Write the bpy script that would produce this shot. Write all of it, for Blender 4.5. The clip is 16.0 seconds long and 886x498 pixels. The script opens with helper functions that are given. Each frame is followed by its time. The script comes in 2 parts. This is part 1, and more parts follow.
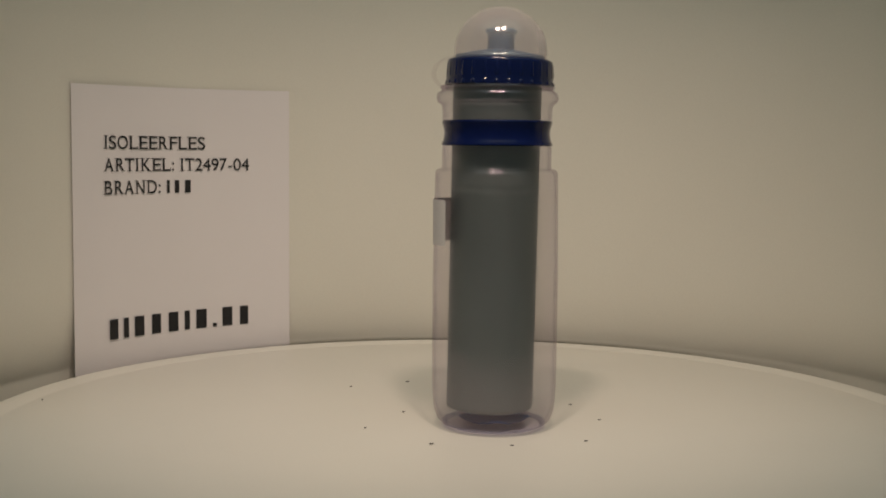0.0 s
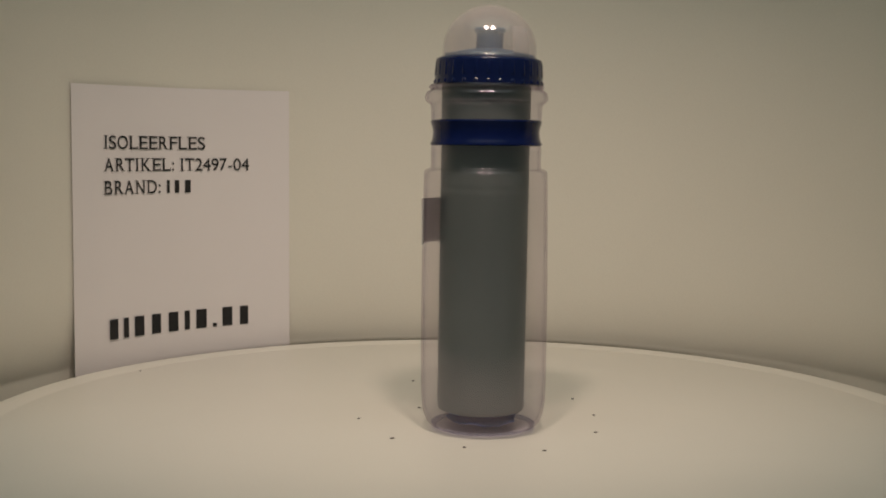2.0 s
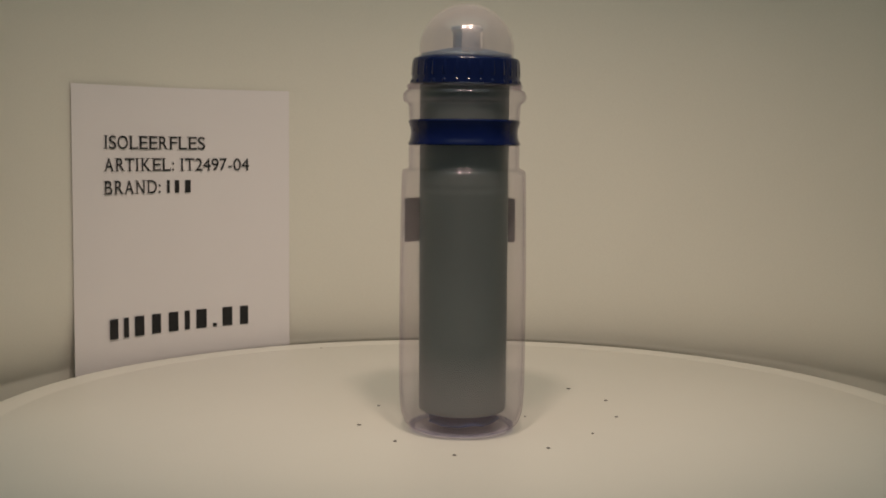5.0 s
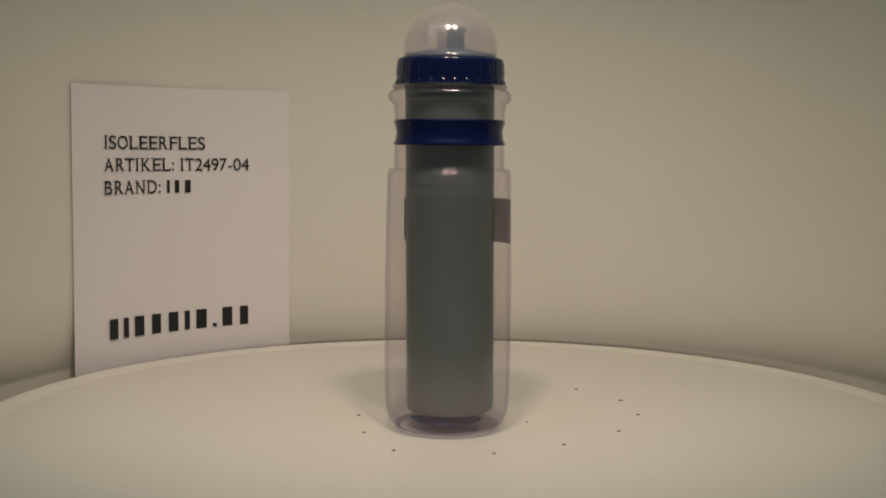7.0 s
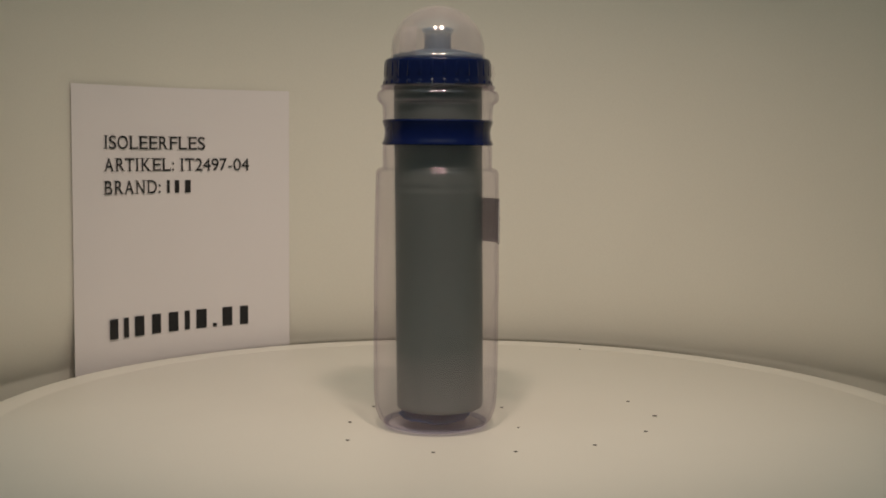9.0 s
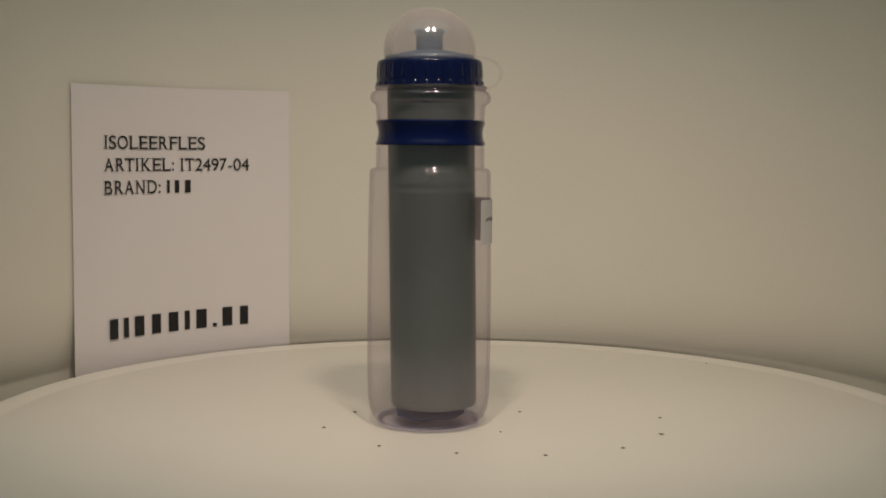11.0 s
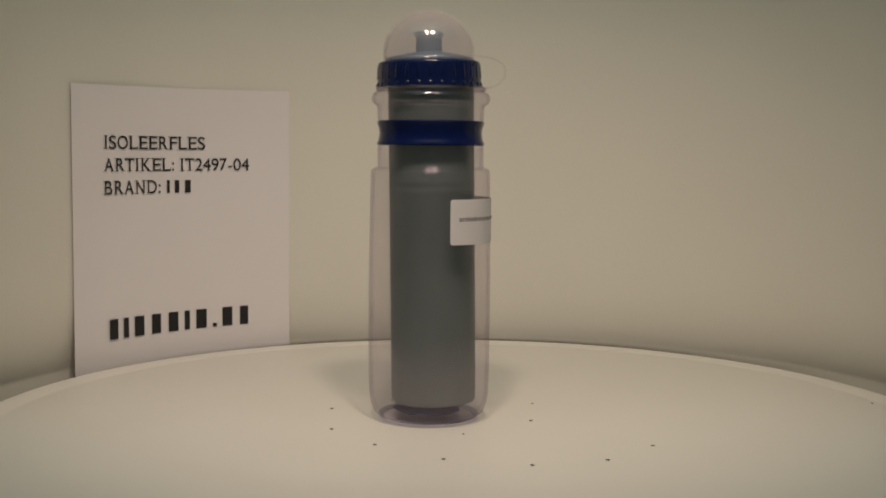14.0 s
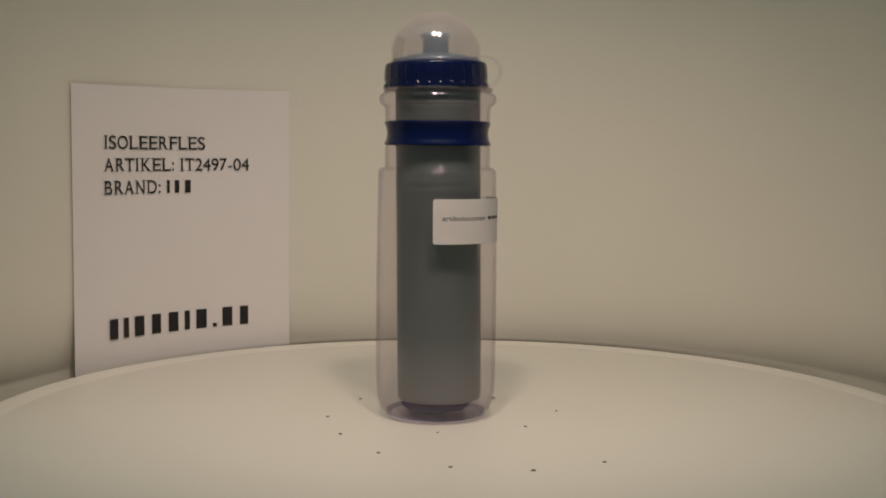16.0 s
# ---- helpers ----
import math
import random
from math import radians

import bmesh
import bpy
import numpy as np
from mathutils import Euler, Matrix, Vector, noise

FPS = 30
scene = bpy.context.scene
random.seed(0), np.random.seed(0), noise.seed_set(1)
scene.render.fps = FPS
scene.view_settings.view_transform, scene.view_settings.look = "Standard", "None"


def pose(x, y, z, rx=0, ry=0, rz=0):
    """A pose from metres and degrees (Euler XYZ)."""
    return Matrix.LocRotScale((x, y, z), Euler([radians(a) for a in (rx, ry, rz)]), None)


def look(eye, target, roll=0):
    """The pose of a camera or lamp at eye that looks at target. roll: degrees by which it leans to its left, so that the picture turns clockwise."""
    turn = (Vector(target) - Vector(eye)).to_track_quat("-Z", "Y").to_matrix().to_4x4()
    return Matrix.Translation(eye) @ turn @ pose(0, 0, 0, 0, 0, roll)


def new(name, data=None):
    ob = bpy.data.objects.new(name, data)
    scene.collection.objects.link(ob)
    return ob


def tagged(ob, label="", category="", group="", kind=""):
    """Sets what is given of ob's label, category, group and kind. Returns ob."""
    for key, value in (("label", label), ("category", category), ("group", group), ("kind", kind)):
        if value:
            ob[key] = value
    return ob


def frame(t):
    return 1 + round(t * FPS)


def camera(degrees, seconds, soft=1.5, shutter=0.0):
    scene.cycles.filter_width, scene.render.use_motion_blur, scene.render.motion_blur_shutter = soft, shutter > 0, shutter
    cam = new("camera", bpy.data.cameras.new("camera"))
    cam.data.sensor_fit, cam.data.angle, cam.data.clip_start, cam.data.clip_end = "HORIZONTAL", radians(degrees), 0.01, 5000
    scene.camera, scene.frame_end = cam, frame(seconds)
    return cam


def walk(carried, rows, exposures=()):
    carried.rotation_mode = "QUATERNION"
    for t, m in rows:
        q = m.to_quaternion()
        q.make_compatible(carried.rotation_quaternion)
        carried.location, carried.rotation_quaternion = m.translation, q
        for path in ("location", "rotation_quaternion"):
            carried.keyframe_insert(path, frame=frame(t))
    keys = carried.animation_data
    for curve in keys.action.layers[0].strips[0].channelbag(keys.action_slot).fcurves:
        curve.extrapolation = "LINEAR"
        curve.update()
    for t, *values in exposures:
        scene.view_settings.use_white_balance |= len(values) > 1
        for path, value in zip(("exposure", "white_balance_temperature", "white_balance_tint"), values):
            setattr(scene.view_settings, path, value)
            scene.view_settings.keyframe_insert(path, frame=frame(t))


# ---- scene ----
# camera on a stand, still for the whole clip
cam = camera(41.43, 16.0, soft=1.8)
EYE = Vector((-0.01356, -0.71588, 0.16574))
AIM = EYE + Vector((0, math.cos(0.08353), -math.sin(0.08353)))
walk(cam, [(0.0, look(EYE, AIM, 0.5135)), (16.0, look(EYE, AIM, 0.5135))])

# ---- light: two small warm bulbs close together above the turntable, added ambient light, a dim room behind ----
world = bpy.data.worlds.new("room_air")
world.use_nodes = True
world.node_tree.nodes["Background"].inputs[0].default_value = (0.9, 0.95, 1.0, 1)
world.node_tree.nodes["Background"].inputs[1].default_value = 0.02
scene.world = world
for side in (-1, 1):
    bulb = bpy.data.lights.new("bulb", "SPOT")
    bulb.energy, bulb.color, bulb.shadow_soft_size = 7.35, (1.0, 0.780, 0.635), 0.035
    # narrow soft cone, set to imitate the lens darkening towards the sides
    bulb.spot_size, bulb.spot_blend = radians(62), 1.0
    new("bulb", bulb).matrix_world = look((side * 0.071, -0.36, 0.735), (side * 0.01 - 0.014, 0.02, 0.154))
# broad, cooler area lamp added overhead, behind the camera, as the room's ambient light
fill = bpy.data.lights.new("ambient_fill", "AREA")
fill.shape, fill.size, fill.size_y, fill.energy, fill.color = "RECTANGLE", 3.0, 2.5, 8.7, (0.77, 1.0, 0.90)
new("ambient_fill", fill).matrix_world = look((0, -1.0, 1.95), (0, -0.9, 0))
scene.view_settings.exposure = 0.0


# ---- materials ----
def material(name, colour, rough=0.5, metal=0.0, vary=0.06, scale=40.0, bump=0.0, fine=600.0, spec=0.5):
    m = bpy.data.materials.new(name)
    m.use_nodes = True
    nt = m.node_tree
    b = nt.nodes["Principled BSDF"]
    b.inputs["Roughness"].default_value = rough
    b.inputs["Metallic"].default_value = metal
    b.inputs["Specular IOR Level"].default_value = spec
    co = nt.nodes.new("ShaderNodeTexCoord")
    big, small = nt.nodes.new("ShaderNodeTexNoise"), nt.nodes.new("ShaderNodeTexNoise")
    for n, sc in ((big, scale), (small, fine)):
        n.inputs["Scale"].default_value = sc
        n.inputs["Detail"].default_value = 4
        nt.links.new(co.outputs["Object"], n.inputs["Vector"])
    both = nt.nodes.new("ShaderNodeMath")
    both.operation = "ADD"
    nt.links.new(big.outputs["Fac"], both.inputs[0])
    nt.links.new(small.outputs["Fac"], both.inputs[1])
    ramp = nt.nodes.new("ShaderNodeMapRange")
    ramp.inputs["From Min"].default_value, ramp.inputs["From Max"].default_value = 0.6, 1.4
    ramp.inputs["To Min"].default_value, ramp.inputs["To Max"].default_value = 1 - vary, 1 + vary
    nt.links.new(both.outputs[0], ramp.inputs["Value"])
    tone = nt.nodes.new("ShaderNodeVectorMath")
    tone.operation = "SCALE"
    tone.inputs[0].default_value = colour
    nt.links.new(ramp.outputs[0], tone.inputs["Scale"])
    nt.links.new(tone.outputs[0], b.inputs["Base Color"])
    if bump:
        bm_node = nt.nodes.new("ShaderNodeBump")
        bm_node.inputs["Strength"].default_value = bump
        bm_node.inputs["Distance"].default_value = 0.0005
        nt.links.new(both.outputs[0], bm_node.inputs["Height"])
        nt.links.new(bm_node.outputs[0], b.inputs["Normal"])
    return m


def clear_plastic(name, tint, rough, milk, milk_colour=(0.8, 0.76, 0.76), gloss=0.045, rim=0.85, sheen=(0.95, 0.86, 0.90)):
    """Thin clear plastic: what is behind shows through, a faint milkiness, and a glossy skin."""
    m = bpy.data.materials.new(name)
    m.use_nodes = True
    nt = m.node_tree
    nt.nodes.remove(nt.nodes["Principled BSDF"])
    out = nt.nodes["Material Output"]
    see, body = nt.nodes.new("ShaderNodeBsdfTransparent"), nt.nodes.new("ShaderNodeBsdfDiffuse")
    glow = nt.nodes.new("ShaderNodeBsdfTranslucent")
    haze, mix, skin = (nt.nodes.new("ShaderNodeMixShader") for _ in range(3))
    shine, edge = nt.nodes.new("ShaderNodeBsdfGlossy"), nt.nodes.new("ShaderNodeLayerWeight")
    see.inputs[0].default_value = (*tint, 1)
    body.inputs[0].default_value = glow.inputs[0].default_value = (*milk_colour, 1)
    shine.inputs["Roughness"].default_value = rough
    shine.inputs["Color"].default_value = (*sheen, 1)
    edge.inputs["Blend"].default_value = 0.5
    co, wear = nt.nodes.new("ShaderNodeTexCoord"), nt.nodes.new("ShaderNodeTexNoise")
    wear.inputs["Scale"].default_value = 90
    nt.links.new(co.outputs["Object"], wear.inputs["Vector"])
    amount = nt.nodes.new("ShaderNodeMapRange")
    amount.inputs["To Min"].default_value, amount.inputs["To Max"].default_value = milk * 0.8, milk * 1.2
    nt.links.new(wear.outputs["Fac"], amount.inputs["Value"])
    nt.links.new(body.outputs[0], haze.inputs[1])
    nt.links.new(glow.outputs[0], haze.inputs[2])
    nt.links.new(amount.outputs[0], mix.inputs[0])
    nt.links.new(see.outputs[0], mix.inputs[1])
    nt.links.new(haze.outputs[0], mix.inputs[2])
    steep = nt.nodes.new("ShaderNodeMath")
    steep.operation = "POWER"
    steep.inputs[1].default_value = 8.0
    nt.links.new(edge.outputs["Facing"], steep.inputs[0])
    part_gloss = nt.nodes.new("ShaderNodeMapRange")
    part_gloss.inputs["To Min"].default_value, part_gloss.inputs["To Max"].default_value = gloss, rim
    nt.links.new(steep.outputs[0], part_gloss.inputs["Value"])
    nt.links.new(part_gloss.outputs[0], skin.inputs[0])
    nt.links.new(mix.outputs[0], skin.inputs[1])
    nt.links.new(shine.outputs[0], skin.inputs[2])
    nt.links.new(skin.outputs[0], out.inputs["Surface"])
    return m


WHITE_TOP = material("white_lacquer", (0.785, 0.760, 0.695), 0.42, vary=0.025, scale=9, bump=0.02, fine=900)
CARD = material("white_card", (0.758, 0.738, 0.665), 0.75, vary=0.03, scale=6, bump=0.03, fine=700)
PAPER = material("printer_paper", (0.815, 0.780, 0.795), 0.85, vary=0.015, scale=20, bump=0.03, fine=1500)
INK = material("black_ink", (0.012, 0.012, 0.014), 0.7, vary=0.2, scale=300)
FAINT_INK = material("faded_ink", (0.05, 0.045, 0.05), 0.7, vary=0.4, scale=900)
LABEL = material("label_paper", (0.88, 0.85, 0.85), 0.6, vary=0.02, scale=80)
wire = LABEL.node_tree
paper_body, paper_through, paper_mix = wire.nodes["Principled BSDF"], wire.nodes.new("ShaderNodeBsdfTranslucent"), wire.nodes.new("ShaderNodeMixShader")
paper_through.inputs[0].default_value, paper_mix.inputs[0].default_value = (0.88, 0.86, 0.86, 1), 0.30
wire.links.new(paper_body.outputs[0], paper_mix.inputs[1])
wire.links.new(paper_through.outputs[0], paper_mix.inputs[2])
wire.links.new(paper_mix.outputs[0], wire.nodes["Material Output"].inputs["Surface"])
NAVY = material("navy_plastic", (0.0034, 0.008, 0.050), 0.12, vary=0.1, scale=120, spec=0.5)
NAVY_RUBBER = material("navy_rubber", (0.0032, 0.008, 0.056), 0.16, vary=0.1, scale=120, spec=0.3)
STEEL = material("grey_liner", (0.178, 0.202, 0.197), 0.40, metal=0.18, vary=0.04, scale=25, fine=90)
SPOUT = material("blue_grey_plastic", (0.05, 0.115, 0.20), 0.4, vary=0.05, scale=100)
SPECK = material("dark_speck", (0.12, 0.10, 0.095), 0.7, vary=0.2, scale=900)
ROOM = material("dim_paint", (0.50, 0.50, 0.49), 0.8, vary=0.05, scale=2, bump=0.05, fine=200)
SHELL = clear_plastic("clear_plastic", (0.987, 0.981, 0.987), 0.08, 0.010, gloss=0.130, rim=0.95, sheen=(0.52, 0.445, 0.52))
SHELL_INSIDE = clear_plastic("clear_plastic_inside", (0.987, 0.981, 0.987), 0.10, 0.0, gloss=0.040, rim=0.62, sheen=(0.50, 0.46, 0.58))
SHELL_FLOOR = clear_plastic("clear_plastic_floor", (0.955, 0.950, 0.985), 0.08, 0.05, (0.70, 0.68, 0.80), gloss=0.05, rim=0.22)
DOME = clear_plastic("milky_plastic", (0.985, 0.975, 0.978), 0.08, 0.13, (0.90, 0.845, 0.85), gloss=0.07, rim=0.12, sheen=(0.95, 0.9, 0.88))
BASE_DARK = clear_plastic("slate_reflection", (0.60, 0.65, 0.80), 0.06, 0.85, (0.13, 0.20, 0.42), gloss=0.02, rim=0.05)
FOOT_EDGE = clear_plastic("violet_clear_plastic", (0.88, 0.88, 0.94), 0.08, 0.10, (0.32, 0.34, 0.50), gloss=0.03, rim=0.12)
CLOUD = clear_plastic("clouded_plastic", (0.985, 0.98, 0.98), 0.25, 0.17, (0.93, 0.89, 0.88), gloss=0.02, rim=0.05)
HOOP = clear_plastic("clear_strap_plastic", (0.985, 0.98, 0.98), 0.08, 0.015, rim=0.25)


# ---- mesh helpers ----
def part(name, bm, mat, parent=None, label="", smooth=True):
    me = bpy.data.meshes.new(name)
    bmesh.ops.recalc_face_normals(bm, faces=bm.faces)
    bm.to_mesh(me)
    bm.free()
    me.materials.append(mat)
    if smooth:
        me.shade_smooth()
        me.set_sharp_from_angle(angle=radians(40))
    ob = new(name, me)
    ob.parent = parent
    return tagged(ob, label)


def lathe(profile, steps=96, closed=False):
    """A turned form from (radius, height) pairs; closed joins the last pair to the first."""
    bm = bmesh.new()
    rings = []
    for r, z in profile:
        if r < 1e-6:
            rings.append([bm.verts.new((0, 0, z))])
        else:
            rings.append([bm.verts.new((r * math.cos(2 * math.pi * i / steps), r * math.sin(2 * math.pi * i / steps), z)) for i in range(steps)])
    pairs = list(zip(rings, rings[1:])) + ([(rings[-1], rings[0])] if closed else [])
    for a, b in pairs:
        for i in range(steps):
            j = (i + 1) % steps
            ring = [a[i % len(a)], a[j % len(a)], b[j % len(b)], b[i % len(b)]]
            unique = list(dict.fromkeys(ring))
            if len(unique) > 2:
                bm.faces.new(unique)
    return bm


def arc_sheet(r0, r1, a0, a1, z0, z1, steps=64, rows=1, wave=None, levels=None):
    """A sheet bent round the z axis from angle a0 to a1 (degrees), between two radii."""
    bm = bmesh.new()
    grid = {}
    levels = [v for v in levels] if levels else [j / rows for j in range(rows + 1)]
    rows = len(levels) - 1
    for k, r in enumerate((r0, r1)):
        for i in range(steps + 1):
            for j in range(rows + 1):
                u, v = i / steps, levels[j]
                a = radians(a0 + (a1 - a0) * u)
                d = wave(u, v) if wave else 0
                grid[k, i, j] = bm.verts.new(((r + d) * math.cos(a), (r + d) * math.sin(a), z0 + (z1 - z0) * v))
    for i in range(steps):
        for j in range(rows):
            for k in (0, 1):
                bm.faces.new([grid[k, i, j], grid[k, i + 1, j], grid[k, i + 1, j + 1], grid[k, i, j + 1]])
    for i in range(steps):
        for j in (0, rows):
            bm.faces.new([grid[0, i, j], grid[0, i + 1, j], grid[1, i + 1, j], grid[1, i, j]])
    for j in range(rows):
        for i in (0, steps):
            bm.faces.new([grid[0, i, j], grid[0, i, j + 1], grid[1, i, j + 1], grid[1, i, j]])
    return bm


def box(x0, x1, y0, y1, z0, z1):
    bm = bmesh.new()
    bmesh.ops.create_cube(bm, size=1, matrix=Matrix.LocRotScale(((x0 + x1) / 2, (y0 + y1) / 2, (z0 + z1) / 2), None, (x1 - x0, y1 - y0, z1 - z0)))
    return bm


def lettering(text, radius, a_start, a_end, z, height, depth=0.00012):
    """Text set round the z axis, read from outside (a_end > a_start) or from inside (a_end < a_start)."""
    curve = bpy.data.curves.new("text", "FONT")
    curve.body, curve.size = text, 1.0
    ob = bpy.data.objects.new("text", curve)
    me = bpy.data.meshes.new_from_object(ob)
    xs = [v.co.x for v in me.vertices]
    lo, hi = min(xs), max(xs)
    top = max(v.co.y for v in me.vertices)
    bm = bmesh.new()
    bm.from_mesh(me)
    bmesh.ops.solidify(bm, geom=bm.faces[:], thickness=0.02)
    out = 1 if a_end > a_start else -1
    for v in bm.verts:
        a = radians(a_start + (a_end - a_start) * (v.co.x - lo) / (hi - lo))
        r = radius + out * (depth if v.co.z > 0.001 or v.co.z < -0.001 else 0)
        v.co = (r * math.cos(a), r * math.sin(a), z + v.co.y / top * height)
    bpy.data.objects.remove(ob)
    bpy.data.meshes.remove(me)
    return bm


# widths of roman type, in ems: advance, ink from, ink to, then the insets of the strokes inside the serifs
TYPE = {"I": (0.333, 0.018, 0.315, 0.098, 0.098), "S": (0.556, 0.042, 0.491, 0, 0), "O": (0.722, 0.034, 0.688, 0, 0), "L": (0.611, 0.012, 0.598, 0.09, 0),
        "E": (0.611, 0.012, 0.597, 0.09, 0), "R": (0.667, 0.017, 0.659, 0.09, 0.04), "F": (0.556, 0.012, 0.546, 0.09, 0), "A": (0.722, 0.015, 0.706, 0.06, 0.06),
        "T": (0.611, 0.017, 0.593, 0, 0), "K": (0.722, 0.034, 0.723, 0.09, 0.05), ":": (0.278, 0.081, 0.192, 0, 0), "0": (0.5, 0.024, 0.476, 0, 0), "2": (0.5, 0.030, 0.475, 0, 0),
        "4": (0.5, 0.012, 0.472, 0, 0), "7": (0.5, 0.020, 0.449, 0, 0), "9": (0.5, 0.030, 0.459, 0, 0), "-": (0.333, 0.039, 0.285, 0, 0), "B": (0.667, 0.017, 0.593, 0.09, 0),
        "N": (0.722, 0.012, 0.707, 0.09, 0.09), "D": (0.722, 0.016, 0.685, 0.09, 0), " ": (0.25, 0, 0, 0, 0)}
# serifs, as x from, x to, y from, y to, in ems from the ink's left edge and shares of the capital's height
FOOT, HEAD = (0.0, 0.042), (0.958, 1.0)
SERIFS = {"I": [(0, 0.297, *FOOT), (0, 0.297, *HEAD)], "L": [(0, 0.28, *FOOT), (0, 0.28, *HEAD), (0.555, 0.586, 0, 0.22)],
          "E": [(0, 0.2, *FOOT), (0, 0.2, *HEAD), (0.556, 0.585, 0, 0.2), (0.545, 0.575, 0.8, 1), (0.42, 0.445, 0.42, 0.62)], "F": [(0, 0.29, *FOOT), (0, 0.2, *HEAD), (0.505, 0.534, 0.8, 1), (0.4, 0.425, 0.4, 0.6)],
          "R": [(0, 0.28, *FOOT), (0, 0.2, *HEAD), (0.5, 0.642, *FOOT)], "A": [(0, 0.19, *FOOT), (0.46, 0.691, *FOOT)], "T": [(0.14, 0.436, *FOOT), (0, 0.03, 0.78, 1), (0.546, 0.576, 0.78, 1)],
          "K": [(0, 0.28, *FOOT), (0, 0.28, *HEAD), (0.42, 0.689, *FOOT), (0.38, 0.65, *HEAD)], "B": [(0, 0.2, *FOOT), (0, 0.2, *HEAD)], "D": [(0, 0.2, *FOOT), (0, 0.2, *HEAD)],
          "N": [(0, 0.24, *FOOT), (0, 0.16, *HEAD), (0.46, 0.695, *HEAD)], "S": [(0.39, 0.415, 0.74, 1), (0.0, 0.03, 0.0, 0.27)], "2": [(0.42, 0.445, 0, 0.2)], "4": [(0.24, 0.43, *FOOT)], "7": [(0, 0.03, 0.78, 1)]}


def roman_line(text, radius, a_start, a_end, z, height, depth=0.00012):
    """A line of the built-in letters, set to roman widths and given serifs, read from inside the curve."""
    flat, at, ink = bmesh.new(), 0.0, []
    for c in text:
        advance, left, right, in_l, in_r = TYPE[c]
        if c != " ":
            curve = bpy.data.curves.new("text", "FONT")
            curve.body, curve.offset = c, 0.008 if c in "I:" else 0.0
            ob = bpy.data.objects.new("text", curve)
            me = bpy.data.meshes.new_from_object(ob)
            xs, ys = [v.co.x for v in me.vertices], [v.co.y for v in me.vertices]
            x0, x1 = at + left + in_l, at + right - in_r
            low, high = (0.29, 0.39) if c == "-" else (0.0, 0.68) if c == ":" else (0.0, 1.0)
            for v in me.vertices:
                v.co = (x0 + (v.co.x - min(xs)) / (max(xs) - min(xs)) * (x1 - x0), low + (v.co.y - min(ys)) / (max(ys) - min(ys)) * (high - low), 0)
            flat.from_mesh(me)
            bpy.data.objects.remove(ob)
            bpy.data.meshes.remove(me)
            ink += [at + left, at + right]
            for sx0, sx1, sy0, sy1 in SERIFS.get(c, ()):
                flat.faces.new([flat.verts.new((at + left + x, y, 0.001)) for x, y in ((sx0, sy0), (sx1, sy0), (sx1, sy1), (sx0, sy1))])
        at += advance
    bmesh.ops.solidify(flat, geom=flat.faces[:], thickness=0.02)
    lo, hi = min(ink), max(ink)
    for v in flat.verts:
        a = radians(a_start + (a_end - a_start) * (v.co.x - lo) / (hi - lo))
        r = radius - (depth if abs(v.co.z) > 0.005 else 0) - (0.00002 if v.co.z > 0.0005 else 0)
        v.co = (r * math.cos(a), r * math.sin(a), z + v.co.y * height)
    return flat


def bar(radius, a0, a1, z0, z1, out):
    return arc_sheet(radius, radius + out * 0.00012, a0, a1, z0, z1, steps=3)


# ---- the place: room, floor, curved white backdrop ----
FLOOR_Z = -0.0825
tagged(part("floor", box(-1.6, 1.6, -2.2, 1.2, FLOOR_Z - 0.05, FLOOR_Z), ROOM), "plain dim grey supporting surface", "floor", kind="structure")
tagged(part("ceiling", box(-1.6, 1.6, -2.2, 1.2, 2.0, 2.05), ROOM), "plain dim grey ceiling", "ceiling", kind="structure")
for name, dims in (("wall_north", (-1.6, 1.6, 1.2, 1.25)), ("wall_south", (-1.6, 1.6, -2.25, -2.2)), ("wall_east", (1.6, 1.65, -2.25, 1.25)), ("wall_west", (-1.65, -1.6, -2.25, 1.25))):
    tagged(part(name, box(*dims, FLOOR_Z - 0.05, 2.05), ROOM), "plain dim grey room wall", "wall", kind="structure")


def kick(z, a):
    """Dark line put into the shape: below the edge of the disc card and paper lean away from it, most at the back (a:
    degrees round the disc).
    """
    return 0.011 * max(0.0, min(1.0, (-0.0014 - z) / 0.0120)) * max(0.0, 1 - abs(a - 90) / 65)


def heights(top):
    """Levels from the floor to the top, close together at the bend."""
    zs = [FLOOR_Z, -0.06, -0.04, -0.025, -0.013] + [-0.010 + 0.0015 * k for k in range(12)] + [0.01 + (top - 0.01) * k / 34 for k in range(35)]
    return [(z - FLOOR_Z) / (top - FLOOR_Z) for z in zs]


def bulge(u, v):
    """The card swings outwards a little at its foot, shaped so to shade darker there, and is not quite even."""
    z = FLOOR_Z + (0.62 - FLOOR_Z) * v
    foot = max(0.0, min(1.0, (0.060 - z) / 0.060))
    return 0.0012 * math.sin(9 * u + 2 * v) + 0.0006 * math.sin(33 * u + 1) + 0.0004 * math.sin(58 * u + v) + 0.0082 * foot ** 2 * (0.55 + 1.1 * abs(2 * u - 1)) + kick(z, 196 * u - 8)


tagged(part("backdrop", arc_sheet(0.320, 0.324, -8, 188, FLOOR_Z, 0.62, steps=240, wave=bulge, levels=heights(0.62)), CARD),
       "curved off-white card backdrop standing round the turntable", "backdrop", kind="structure")


# ---- turntable ----
DISC_R = 0.3047


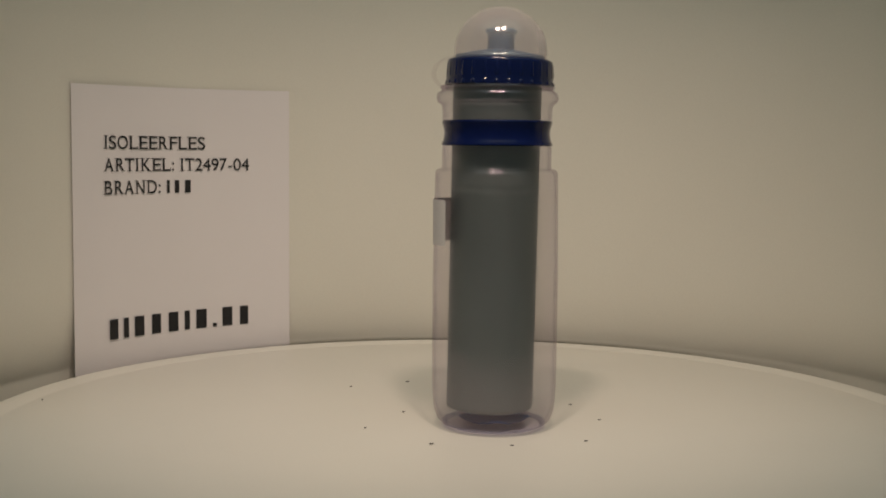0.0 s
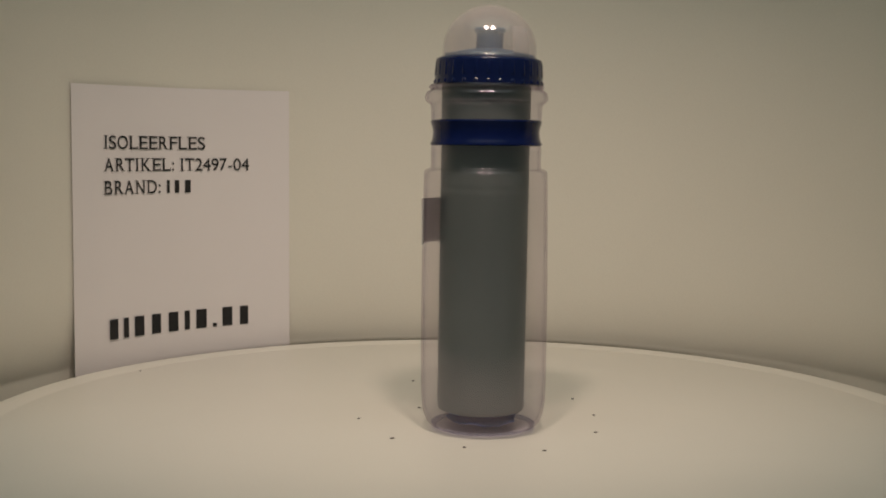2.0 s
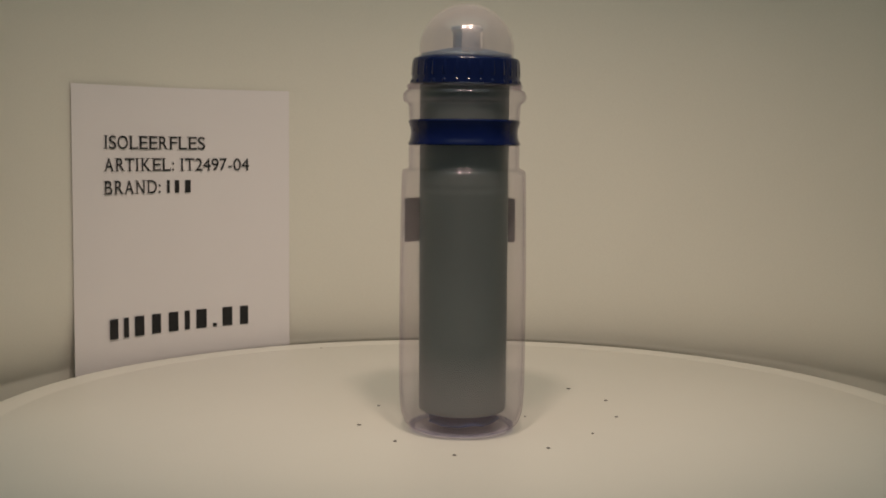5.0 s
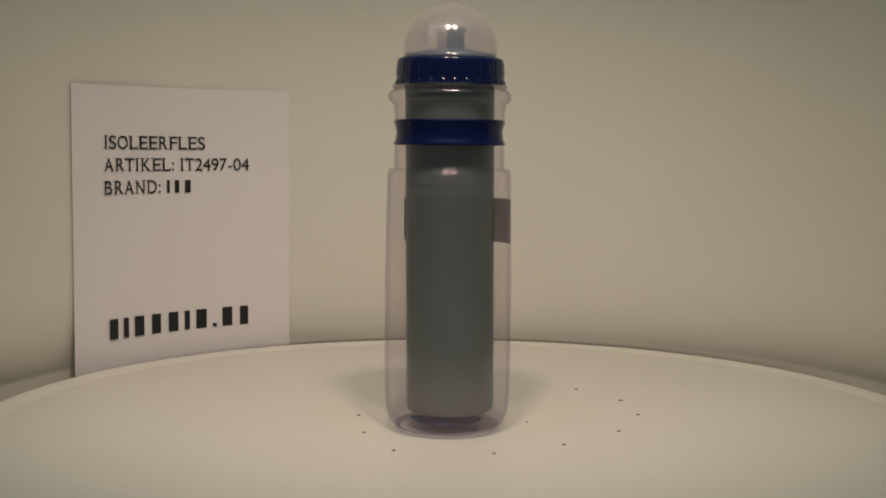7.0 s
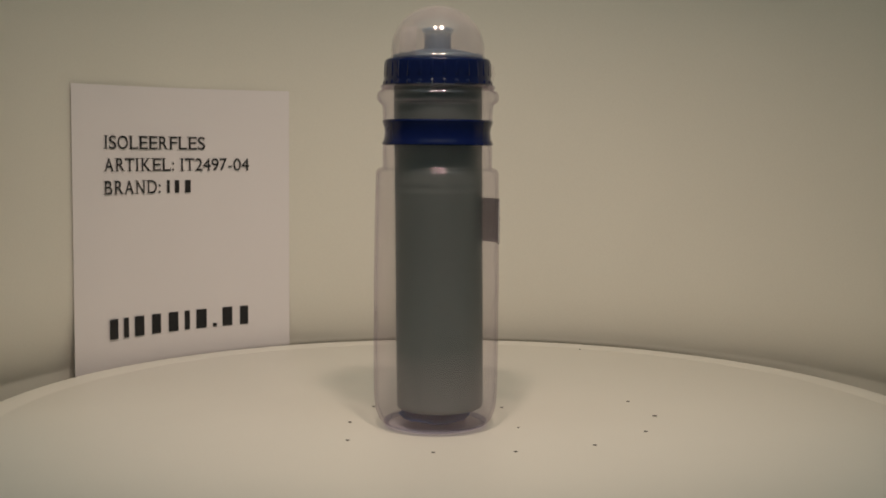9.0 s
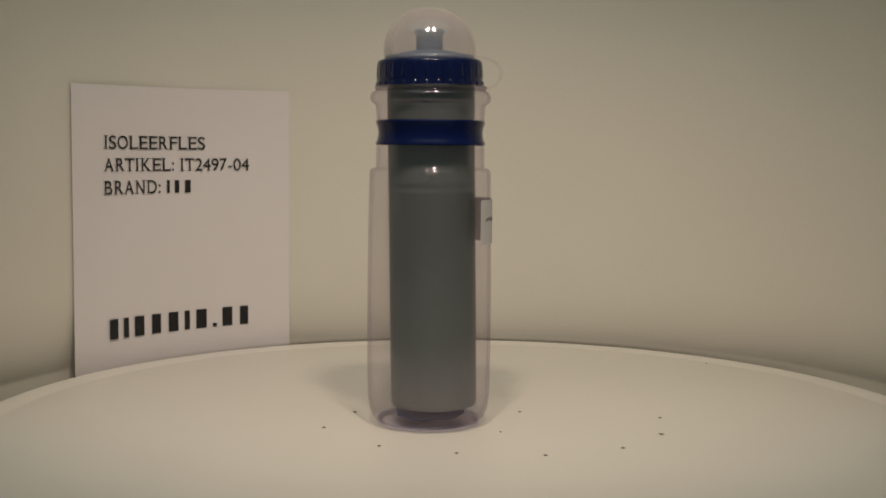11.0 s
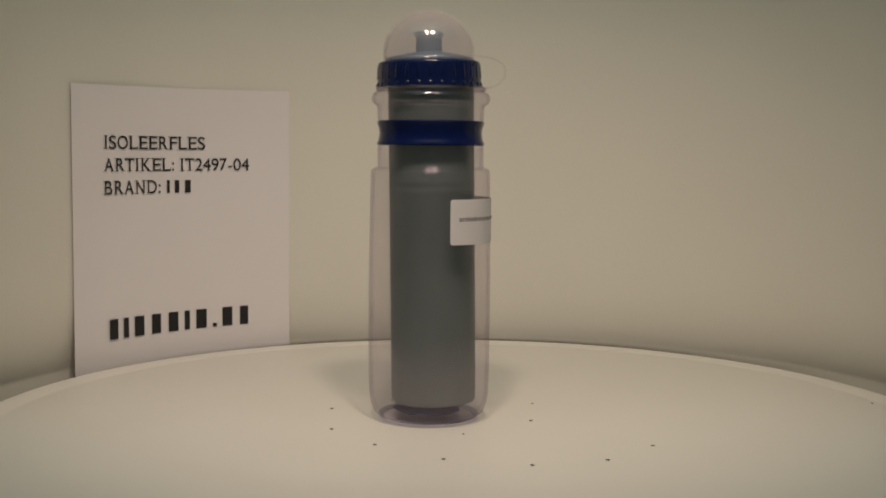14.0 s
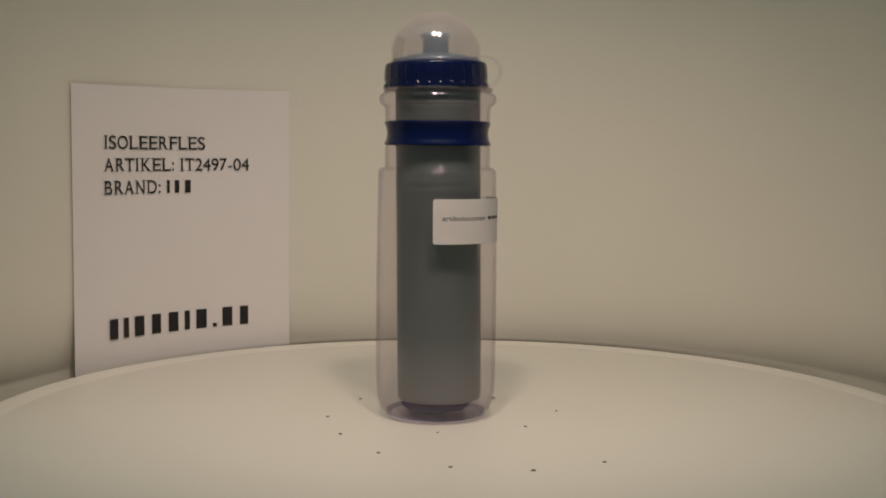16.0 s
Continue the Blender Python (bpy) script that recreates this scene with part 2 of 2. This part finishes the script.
def make_turntable():
    stand = part("pedestal", lathe([(0, FLOOR_Z), (0.150, FLOOR_Z), (0.156, FLOOR_Z + 0.004), (0.150, -0.030), (0.120, -0.0202), (0, -0.0202)]), ROOM)
    tagged(stand, "low round grey pedestal carrying the white turntable disc", "pedestal")
    disc = tagged(new("turntable"), "round white lacquered turntable disc with small dark specks", "turntable")
    part("disc", lathe([(0, 0), (0.2835, 0), (0.2850, -0.0004), (0.2870, -0.0004), (0.2950, 0.0005), (0.2990, 0.0008), (0.3025, 0.0006), (DISC_R - 0.0006, -0.0001), (DISC_R, -0.003), (DISC_R, -0.016), (DISC_R - 0.003, -0.020), (0, -0.020)], 192), WHITE_TOP, disc)
    specks = [(0.0648, -2.725, 0.8), (0.0660, -1.865, 1.1), (0.0704, -1.186, 1.0), (0.0879, -0.655, 1.0), (0.0844, 0.002, 0.95), (0.0837, 0.553, 0.9),
              (0.0967, 1.082, 1.0), (0.1121, 1.526, 1.05), (0.1217, 1.891, 1.2), (0.1237, 2.246, 1.0), (0.0418, 2.70, 0.9), (0.2801, 2.982, 0.65), (0.0396, 1.191, 0.6)]
    rnd = random.Random(4)
    for r, a, size in specks:
        bm = bmesh.new()
        bmesh.ops.create_icosphere(bm, subdivisions=2, radius=1)
        for v in bm.verts:
            v.co *= 1 + 0.25 * noise.noise(v.co * 1.7 + Vector((r * 500, 0, 0)))
        bmesh.ops.transform(bm, matrix=Matrix.LocRotScale((r * math.cos(a), r * math.sin(a), 0.0003), Euler((0, 0, rnd.uniform(0, 6))), (0.0013 * size, 0.0011 * size, 0.0003)), verts=bm.verts)
        part("speck", bm, SPECK, disc)
    return disc


turntable = make_turntable()


# ---- printed sheet on the backdrop ----
def make_sheet():
    r = 0.3190
    sheet = tagged(new("paper_sheet"), "white printed paper sheet with black text against the curved backdrop", "paper")
    bm = arc_sheet(r, r + 0.00015, 153.5, 117.07, FLOOR_Z, 0.2138, steps=48, levels=heights(0.2138), wave=lambda u, v: kick(FLOOR_Z + (0.2138 - FLOOR_Z) * v, 153.5 - 36.43 * u) + 0.0006 * math.sin(5 * u + 1.5) * (1 - v) - 0.0004 * max(0, 0.07 - u) / 0.07)
    for v in bm.verts:
        a = math.degrees(math.atan2(v.co.y, v.co.x))
        v.co.z += 0.0011 * (135.3 - a) / 18.2 * max(0, v.co.z / 0.2138)
    part("paper", bm, PAPER, sheet)
    face = r - 0.0009
    for text, a0, a1, z, h in (("ISOLEERFLES", 147.95, 130.81, 0.1650, 0.0102), ("ARTIKEL: IT2497-04", 148.01, 123.63, 0.1480, 0.0100), ("BRAND:", 148.07, 138.3, 0.1305, 0.0103)):
        part("text_line", roman_line(text, face, a0, a1, z, h), INK, sheet, "black printed capitals", smooth=False)
    # marks that stand for the trade names: plain upright bars
    for a0, a1 in ((137.2, 136.75), (135.9, 135.15), (134.2, 133.25)):
        part("text_bar", bar(face, a0, a1, 0.1305, 0.1406, -1), INK, sheet, "black printed bar", smooth=False)
    edge = 147.9
    for wide in (2.7, 1.6, 3.0, 2.8, 3.0, 1.6, 3.2, 1.2, 3.0, 2.5):
        low = 0.0030 if wide == 1.2 else 0.0155
        part("text_bar", bar(face, edge - 0.22 * wide, edge - 0.76 * wide, 0.0191, 0.0191 + low, -1), INK, sheet, "bold black printed bar", smooth=False)
        edge -= wide
    return sheet


make_sheet()


# ---- insulated drinking bottle ----
def make_bottle():
    bottle = tagged(new("insulated_bottle"), "clear plastic sports bottle with grey liner, navy cap and milky dome", "bottle")
    outside = [(0.0, 0.0035), (0.012, 0.0030), (0.021, 0.0010), (0.0245, 0.0), (0.0275, 0.0004), (0.0310, 0.0022), (0.0337, 0.0052), (0.0355, 0.0100), (0.0364, 0.0160), (0.0368, 0.0250),
               (0.0370, 0.050), (0.0370, 0.088), (0.0366, 0.120), (0.0362, 0.145), *[(0.0331 + 0.0029 * math.cos(radians(15 * k)), 0.1525 + 0.0029 * math.sin(radians(15 * k))) for k in range(7)], (0.0327, 0.1556), (0.0324, 0.1559), (0.0322, 0.1564), (0.0322, 0.1572), (0.0322, 0.1676), (0.0318, 0.1690), (0.0303, 0.1698), (0.0302, 0.1765), (0.0303, 0.1830),
               (0.0318, 0.1838), (0.0322, 0.1850), (0.0323, 0.190), (0.0328, 0.1930), *[(0.0325 + 0.0034 * math.cos(radians(15 * k)), 0.1974 + 0.0040 * math.sin(radians(15 * k))) for k in range(-5, 6)], (0.0328, 0.2016), (0.0326, 0.2046)]
    outside = [(r * (1.013 if z < 0.154 else 1.008), z) for r, z in outside]
    wall = 0.0011
    inside = [(max(0.0, r - wall), max(z, 0.0) + (0.0016 if z < 0.012 else (-0.0010 if 0.15 < z < 0.157 else 0))) for r, z in outside]
    shell = part("outer_shell", lathe(outside + inside[::-1], 128), SHELL, bottle, "clear colourless plastic outer shell")
    shell.data.materials.append(SHELL_INSIDE)
    shell.data.materials.append(SHELL_FLOOR)
    for face in shell.data.polygons:
        if face.center.z < 0.0045 and math.hypot(face.center.x, face.center.y) < 0.0315:
            face.material_index = 2
        elif face.index >= (len(outside) - 1) * 128:
            face.material_index = 1
    # liner, its foot a little off centre
    liner = part("inner_liner", lathe([(0, 0), (0.0245, 0), (0.0256, 0.0004), (0.0261, 0.0014), (0.0262, 0.004), (0.0262, 0.1295), (0.02642, 0.1305), (0.0262, 0.1315), (0.0262, 0.1345), (0.02645, 0.1357), (0.0262, 0.1370), (0.0262, 0.150), (0.0263, 0.194), (0, 0.194)], 96), STEEL, bottle, "matt dark grey inner cup")
    a = radians(137)
    foot, head = Vector((0.0034 * math.cos(a), 0.0034 * math.sin(a), 0.0110)), Vector((0, 0, 0.2049))
    liner.matrix_basis = Matrix.Translation(foot) @ (head - foot).to_track_quat("Z", "Y").to_matrix().to_4x4()
    # ring added in the wall; violet tint stands in for refraction along the foot
    part("refraction_ring", lathe([(0.0282, 0.0010), (0.0296, 0.0016), (0.0312, 0.0030), (0.0309, 0.0033), (0.0294, 0.0020), (0.0282, 0.0014)], 96, closed=True), FOOT_EDGE, bottle, "violet-tinged clear ring for the refracted line along the foot")
    # added lobed form: its slate colour stands in for dark reflections under the cup
    bm = lathe([(0, 0.0050), (0.0090, 0.0046), (0.0150, 0.0042), (0.0192, 0.0044), (0.0205, 0.0052), (0.0192, 0.0062), (0.0150, 0.0064), (0.0090, 0.0058), (0, 0.0064)], 100)
    for v in bm.verts:
        r, th = math.hypot(v.co.x, v.co.y), math.atan2(v.co.y, v.co.x)
        v.co.z += 0.0012 * max(-0.5, math.sin(5 * th + 3.03)) * min(1, (r / 0.019) ** 3)
        swell = 1 + 0.09 * math.sin(5 * th + 3.03) * min(1, r / 0.016)
        v.co.x, v.co.y = v.co.x * swell, v.co.y * swell
    part("base_reflection", bm, BASE_DARK, bottle, "slate-blue lobed form for the dark reflections under the cup")
    # rubber band round the neck
    part("grip_band", lathe([(0.0324, 0.1690), (0.0331, 0.1694), (0.0330, 0.1705), (0.0322, 0.1717), (0.0317, 0.1738), (0.0314, 0.1765), (0.0317, 0.1790), (0.0325, 0.1815), (0.0330, 0.1830), (0.0324, 0.1838), (0.0310, 0.1838), (0.0310, 0.1690)], 96, closed=True), NAVY_RUBBER, bottle, "navy blue rubber band")
    # collar and cap
    part("collar", lathe([(0.0300, 0.2022), (0.0336, 0.2024), (0.0340, 0.2032), (0.0336, 0.2042), (0.0300, 0.2044)], 96, closed=True), SHELL, bottle, "clear plastic collar")
    cap = part("cap", lathe([(0.0, 0.2040), (0.0312, 0.2040), (0.0320, 0.2044), (0.0320, 0.2054), (0.0318, 0.2064), (0.0317, 0.2090), (0.0313, 0.2170), (0.0312, 0.2184), (0.0307, 0.2192), (0.0298, 0.2197), (0.0275, 0.2199), (0, 0.2199)], 136), NAVY, bottle, "navy blue screw cap with ribbed grip")
    count, rib_mesh = 28, None
    for i in range(count):
        if rib_mesh is None:
            bm = bmesh.new()
            side = [(0.0309, 0.2184, 0.0000, 0.0014), (0.0313, 0.2172, 0.0002, 0.0016), (0.0315, 0.2130, 0.0003, 0.0018), (0.0317, 0.2096, 0.0003, 0.0020),
                    (0.0309, 0.2080, 0.0004, 0.0021), (0.0309, 0.2071, 0.0010, 0.0023), (0.0309, 0.2063, 0.0015, 0.0025), (0.0309, 0.2055, 0.0017, 0.0026), (0.0309, 0.2048, 0.0015, 0.0025), (0.0310, 0.2043, 0.0004, 0.0024)]
            rows = []
            for r, z, rise, half in side:
                rows.append([bm.verts.new((r - 0.0004 + (rise + 0.0004) * (1 - s * s) - 0.5 * (s * half) ** 2 / r, s * half, z)) for s in (-1, -0.66, -0.33, 0, 0.33, 0.66, 1)])
            for ra, rb in zip(rows, rows[1:]):
                for k in range(6):
                    bm.faces.new([ra[k], ra[k + 1], rb[k + 1], rb[k]])
            bm.faces.new(rows[0])
            bm.faces.new(rows[-1])
            bm.faces.new([row[0] for row in rows] + [row[-1] for row in rows[::-1]])
            rib = part("grip_rib", bm, NAVY, cap)
            rib_mesh = rib.data
        else:
            rib = new("grip_rib", rib_mesh)
            rib.parent = cap
        rib.matrix_basis = pose(0, 0, 0, 0, 0, 360 * i / count + 7.2)
    lid = part("lid_plate", lathe([(0, 0.2199), (0.0264, 0.2199), (0.0266, 0.2212), (0.0262, 0.2222), (0.0180, 0.2240), (0.0105, 0.2254), (0, 0.2254)], 72), SPOUT, bottle, "blue-grey plastic lid plate under the dome")
    bm = lathe([(0, 0.2250), (0.0083, 0.2250), (0.0079, 0.2290), (0.0079, 0.2348), (0.0093, 0.2358), (0.0094, 0.2372), (0.0081, 0.2380), (0, 0.2380)], 48)
    spout = part("spout", bm, SPOUT, bottle, "blue-grey pull-up drinking spout")
    dome_out = [(0.0279, 0.2199), (0.0281, 0.2208), (0.0276, 0.2214), (0.0275, 0.2250)]
    for k in range(1, 15):
        b = radians(90 * k / 14)
        dome_out.append((0.0275 * math.cos(b), 0.2250 + 0.0262 * math.sin(b)))
    dome_in = [(max(0, r - 0.0009), z - 0.0009 * (z > 0.226) * (z - 0.2250) / 0.0262) for r, z in dome_out[:-1]] + [(0.0, dome_out[-1][1] - 0.0009)]
    dome = part("dome", lathe([(r, z) for r, z in dome_out] + dome_in[::-1], 96), DOME, bottle, "milky translucent plastic dome")
    part("clouded_patch", arc_sheet(0.0277, 0.0279, -40, -15.5, 0.2222, 0.2370, steps=14, rows=12, wave=lambda u, v: 0.0275 * (math.sqrt(1 - max(0, 0.0148 * v - 0.0028) ** 2 / 0.0262 ** 2) - 1)), CLOUD, dome, "clouded patch in the plastic")
    # clear strap that ties the dome to the collar
    way = [(0.0280, 0.2224), (0.0335, 0.2222), (0.0400, 0.2208), (0.0450, 0.2178), (0.0472, 0.2138), (0.0466, 0.2095), (0.0432, 0.2055), (0.0385, 0.2034), (0.0335, 0.2030)]
    bm = bmesh.new()
    rows = []
    for i, (r, z) in enumerate(way):
        p, q = way[max(0, i - 1)], way[min(len(way) - 1, i + 1)]
        t = Vector((q[0] - p[0], 0, q[1] - p[1])).normalized()
        nrm = Vector((t.z, 0, -t.x)) * 0.0005
        rows.append([bm.verts.new(Vector((r, y, z)) + s * nrm) for y, s in ((-0.002, 1), (0.002, 1), (0.002, -1), (-0.002, -1))])
    for ra, rb in zip(rows, rows[1:]):
        for i in range(4):
            bm.faces.new([ra[i], ra[(i + 1) % 4], rb[(i + 1) % 4], rb[i]])
    bm.faces.new(rows[0])
    bm.faces.new(rows[-1])
    strap = part("strap", bm, HOOP, bottle, "clear plastic loop strap")
    # the cap is screwed on a little askew
    askew = pose(0.0011, 0, 0.204) @ pose(0, 0, 0, 0, 1.2, 0) @ pose(0, 0, -0.204)
    for ob in (cap, lid, spout, dome):
        ob.matrix_basis = askew
    strap.matrix_basis = askew @ pose(0, 0, 0, 0, 0, 147)
    # paper label wrapped over the outside
    z0, z1 = 0.1103, 0.1372
    bm = arc_sheet(0.03755, 0.03772, 88.6, 216.0, z0, z1, steps=128)
    for v in bm.verts:
        ang = math.degrees(math.atan2(v.co.y, v.co.x)) % 360
        d = min(ang - 88.6, 216.0 - ang) * radians(1) * 0.0371
        if d < 0.0013:
            inset = 0.0013 - math.sqrt(max(0, 0.0013 ** 2 - (0.0013 - d) ** 2))
            v.co.z += inset if v.co.z < 0.124 else -inset
    label = part("label", bm, LABEL, bottle, "white paper sticker with small black print")
    part("text_line", lettering("artikelnummer", 0.03774, 97.2, 143.5, 0.1243, 0.0030, 0.00008), FAINT_INK, label, "small black print", smooth=False)
    for a0, a1 in ((147, 153), (155, 161), (163, 170)):
        part("text_bar", bar(0.03774, a0, a1, 0.1248, 0.1266, 1), FAINT_INK, label, "small black printed bar", smooth=False)
    return bottle


bottle = make_bottle()


# ---- the turntable turns clockwise, seen from above, and carries the bottle round ----
def turned(t):
    return 0.1959855 * t + 0.000446868 * t ** 2 - 0.0000186312 * t ** 3


def motions():
    times = [0.5 * i for i in range(33)]
    walk(turntable, [(t, pose(0, 0, 0, 0, 0, -math.degrees(turned(t)))) for t in times])
    walk(bottle, [(t, pose(0.022746 * math.cos(-0.65671 - turned(t)), 0.022746 * math.sin(-0.65671 - turned(t)), 0, 0, 0, -math.degrees(turned(t)))) for t in times])


motions()
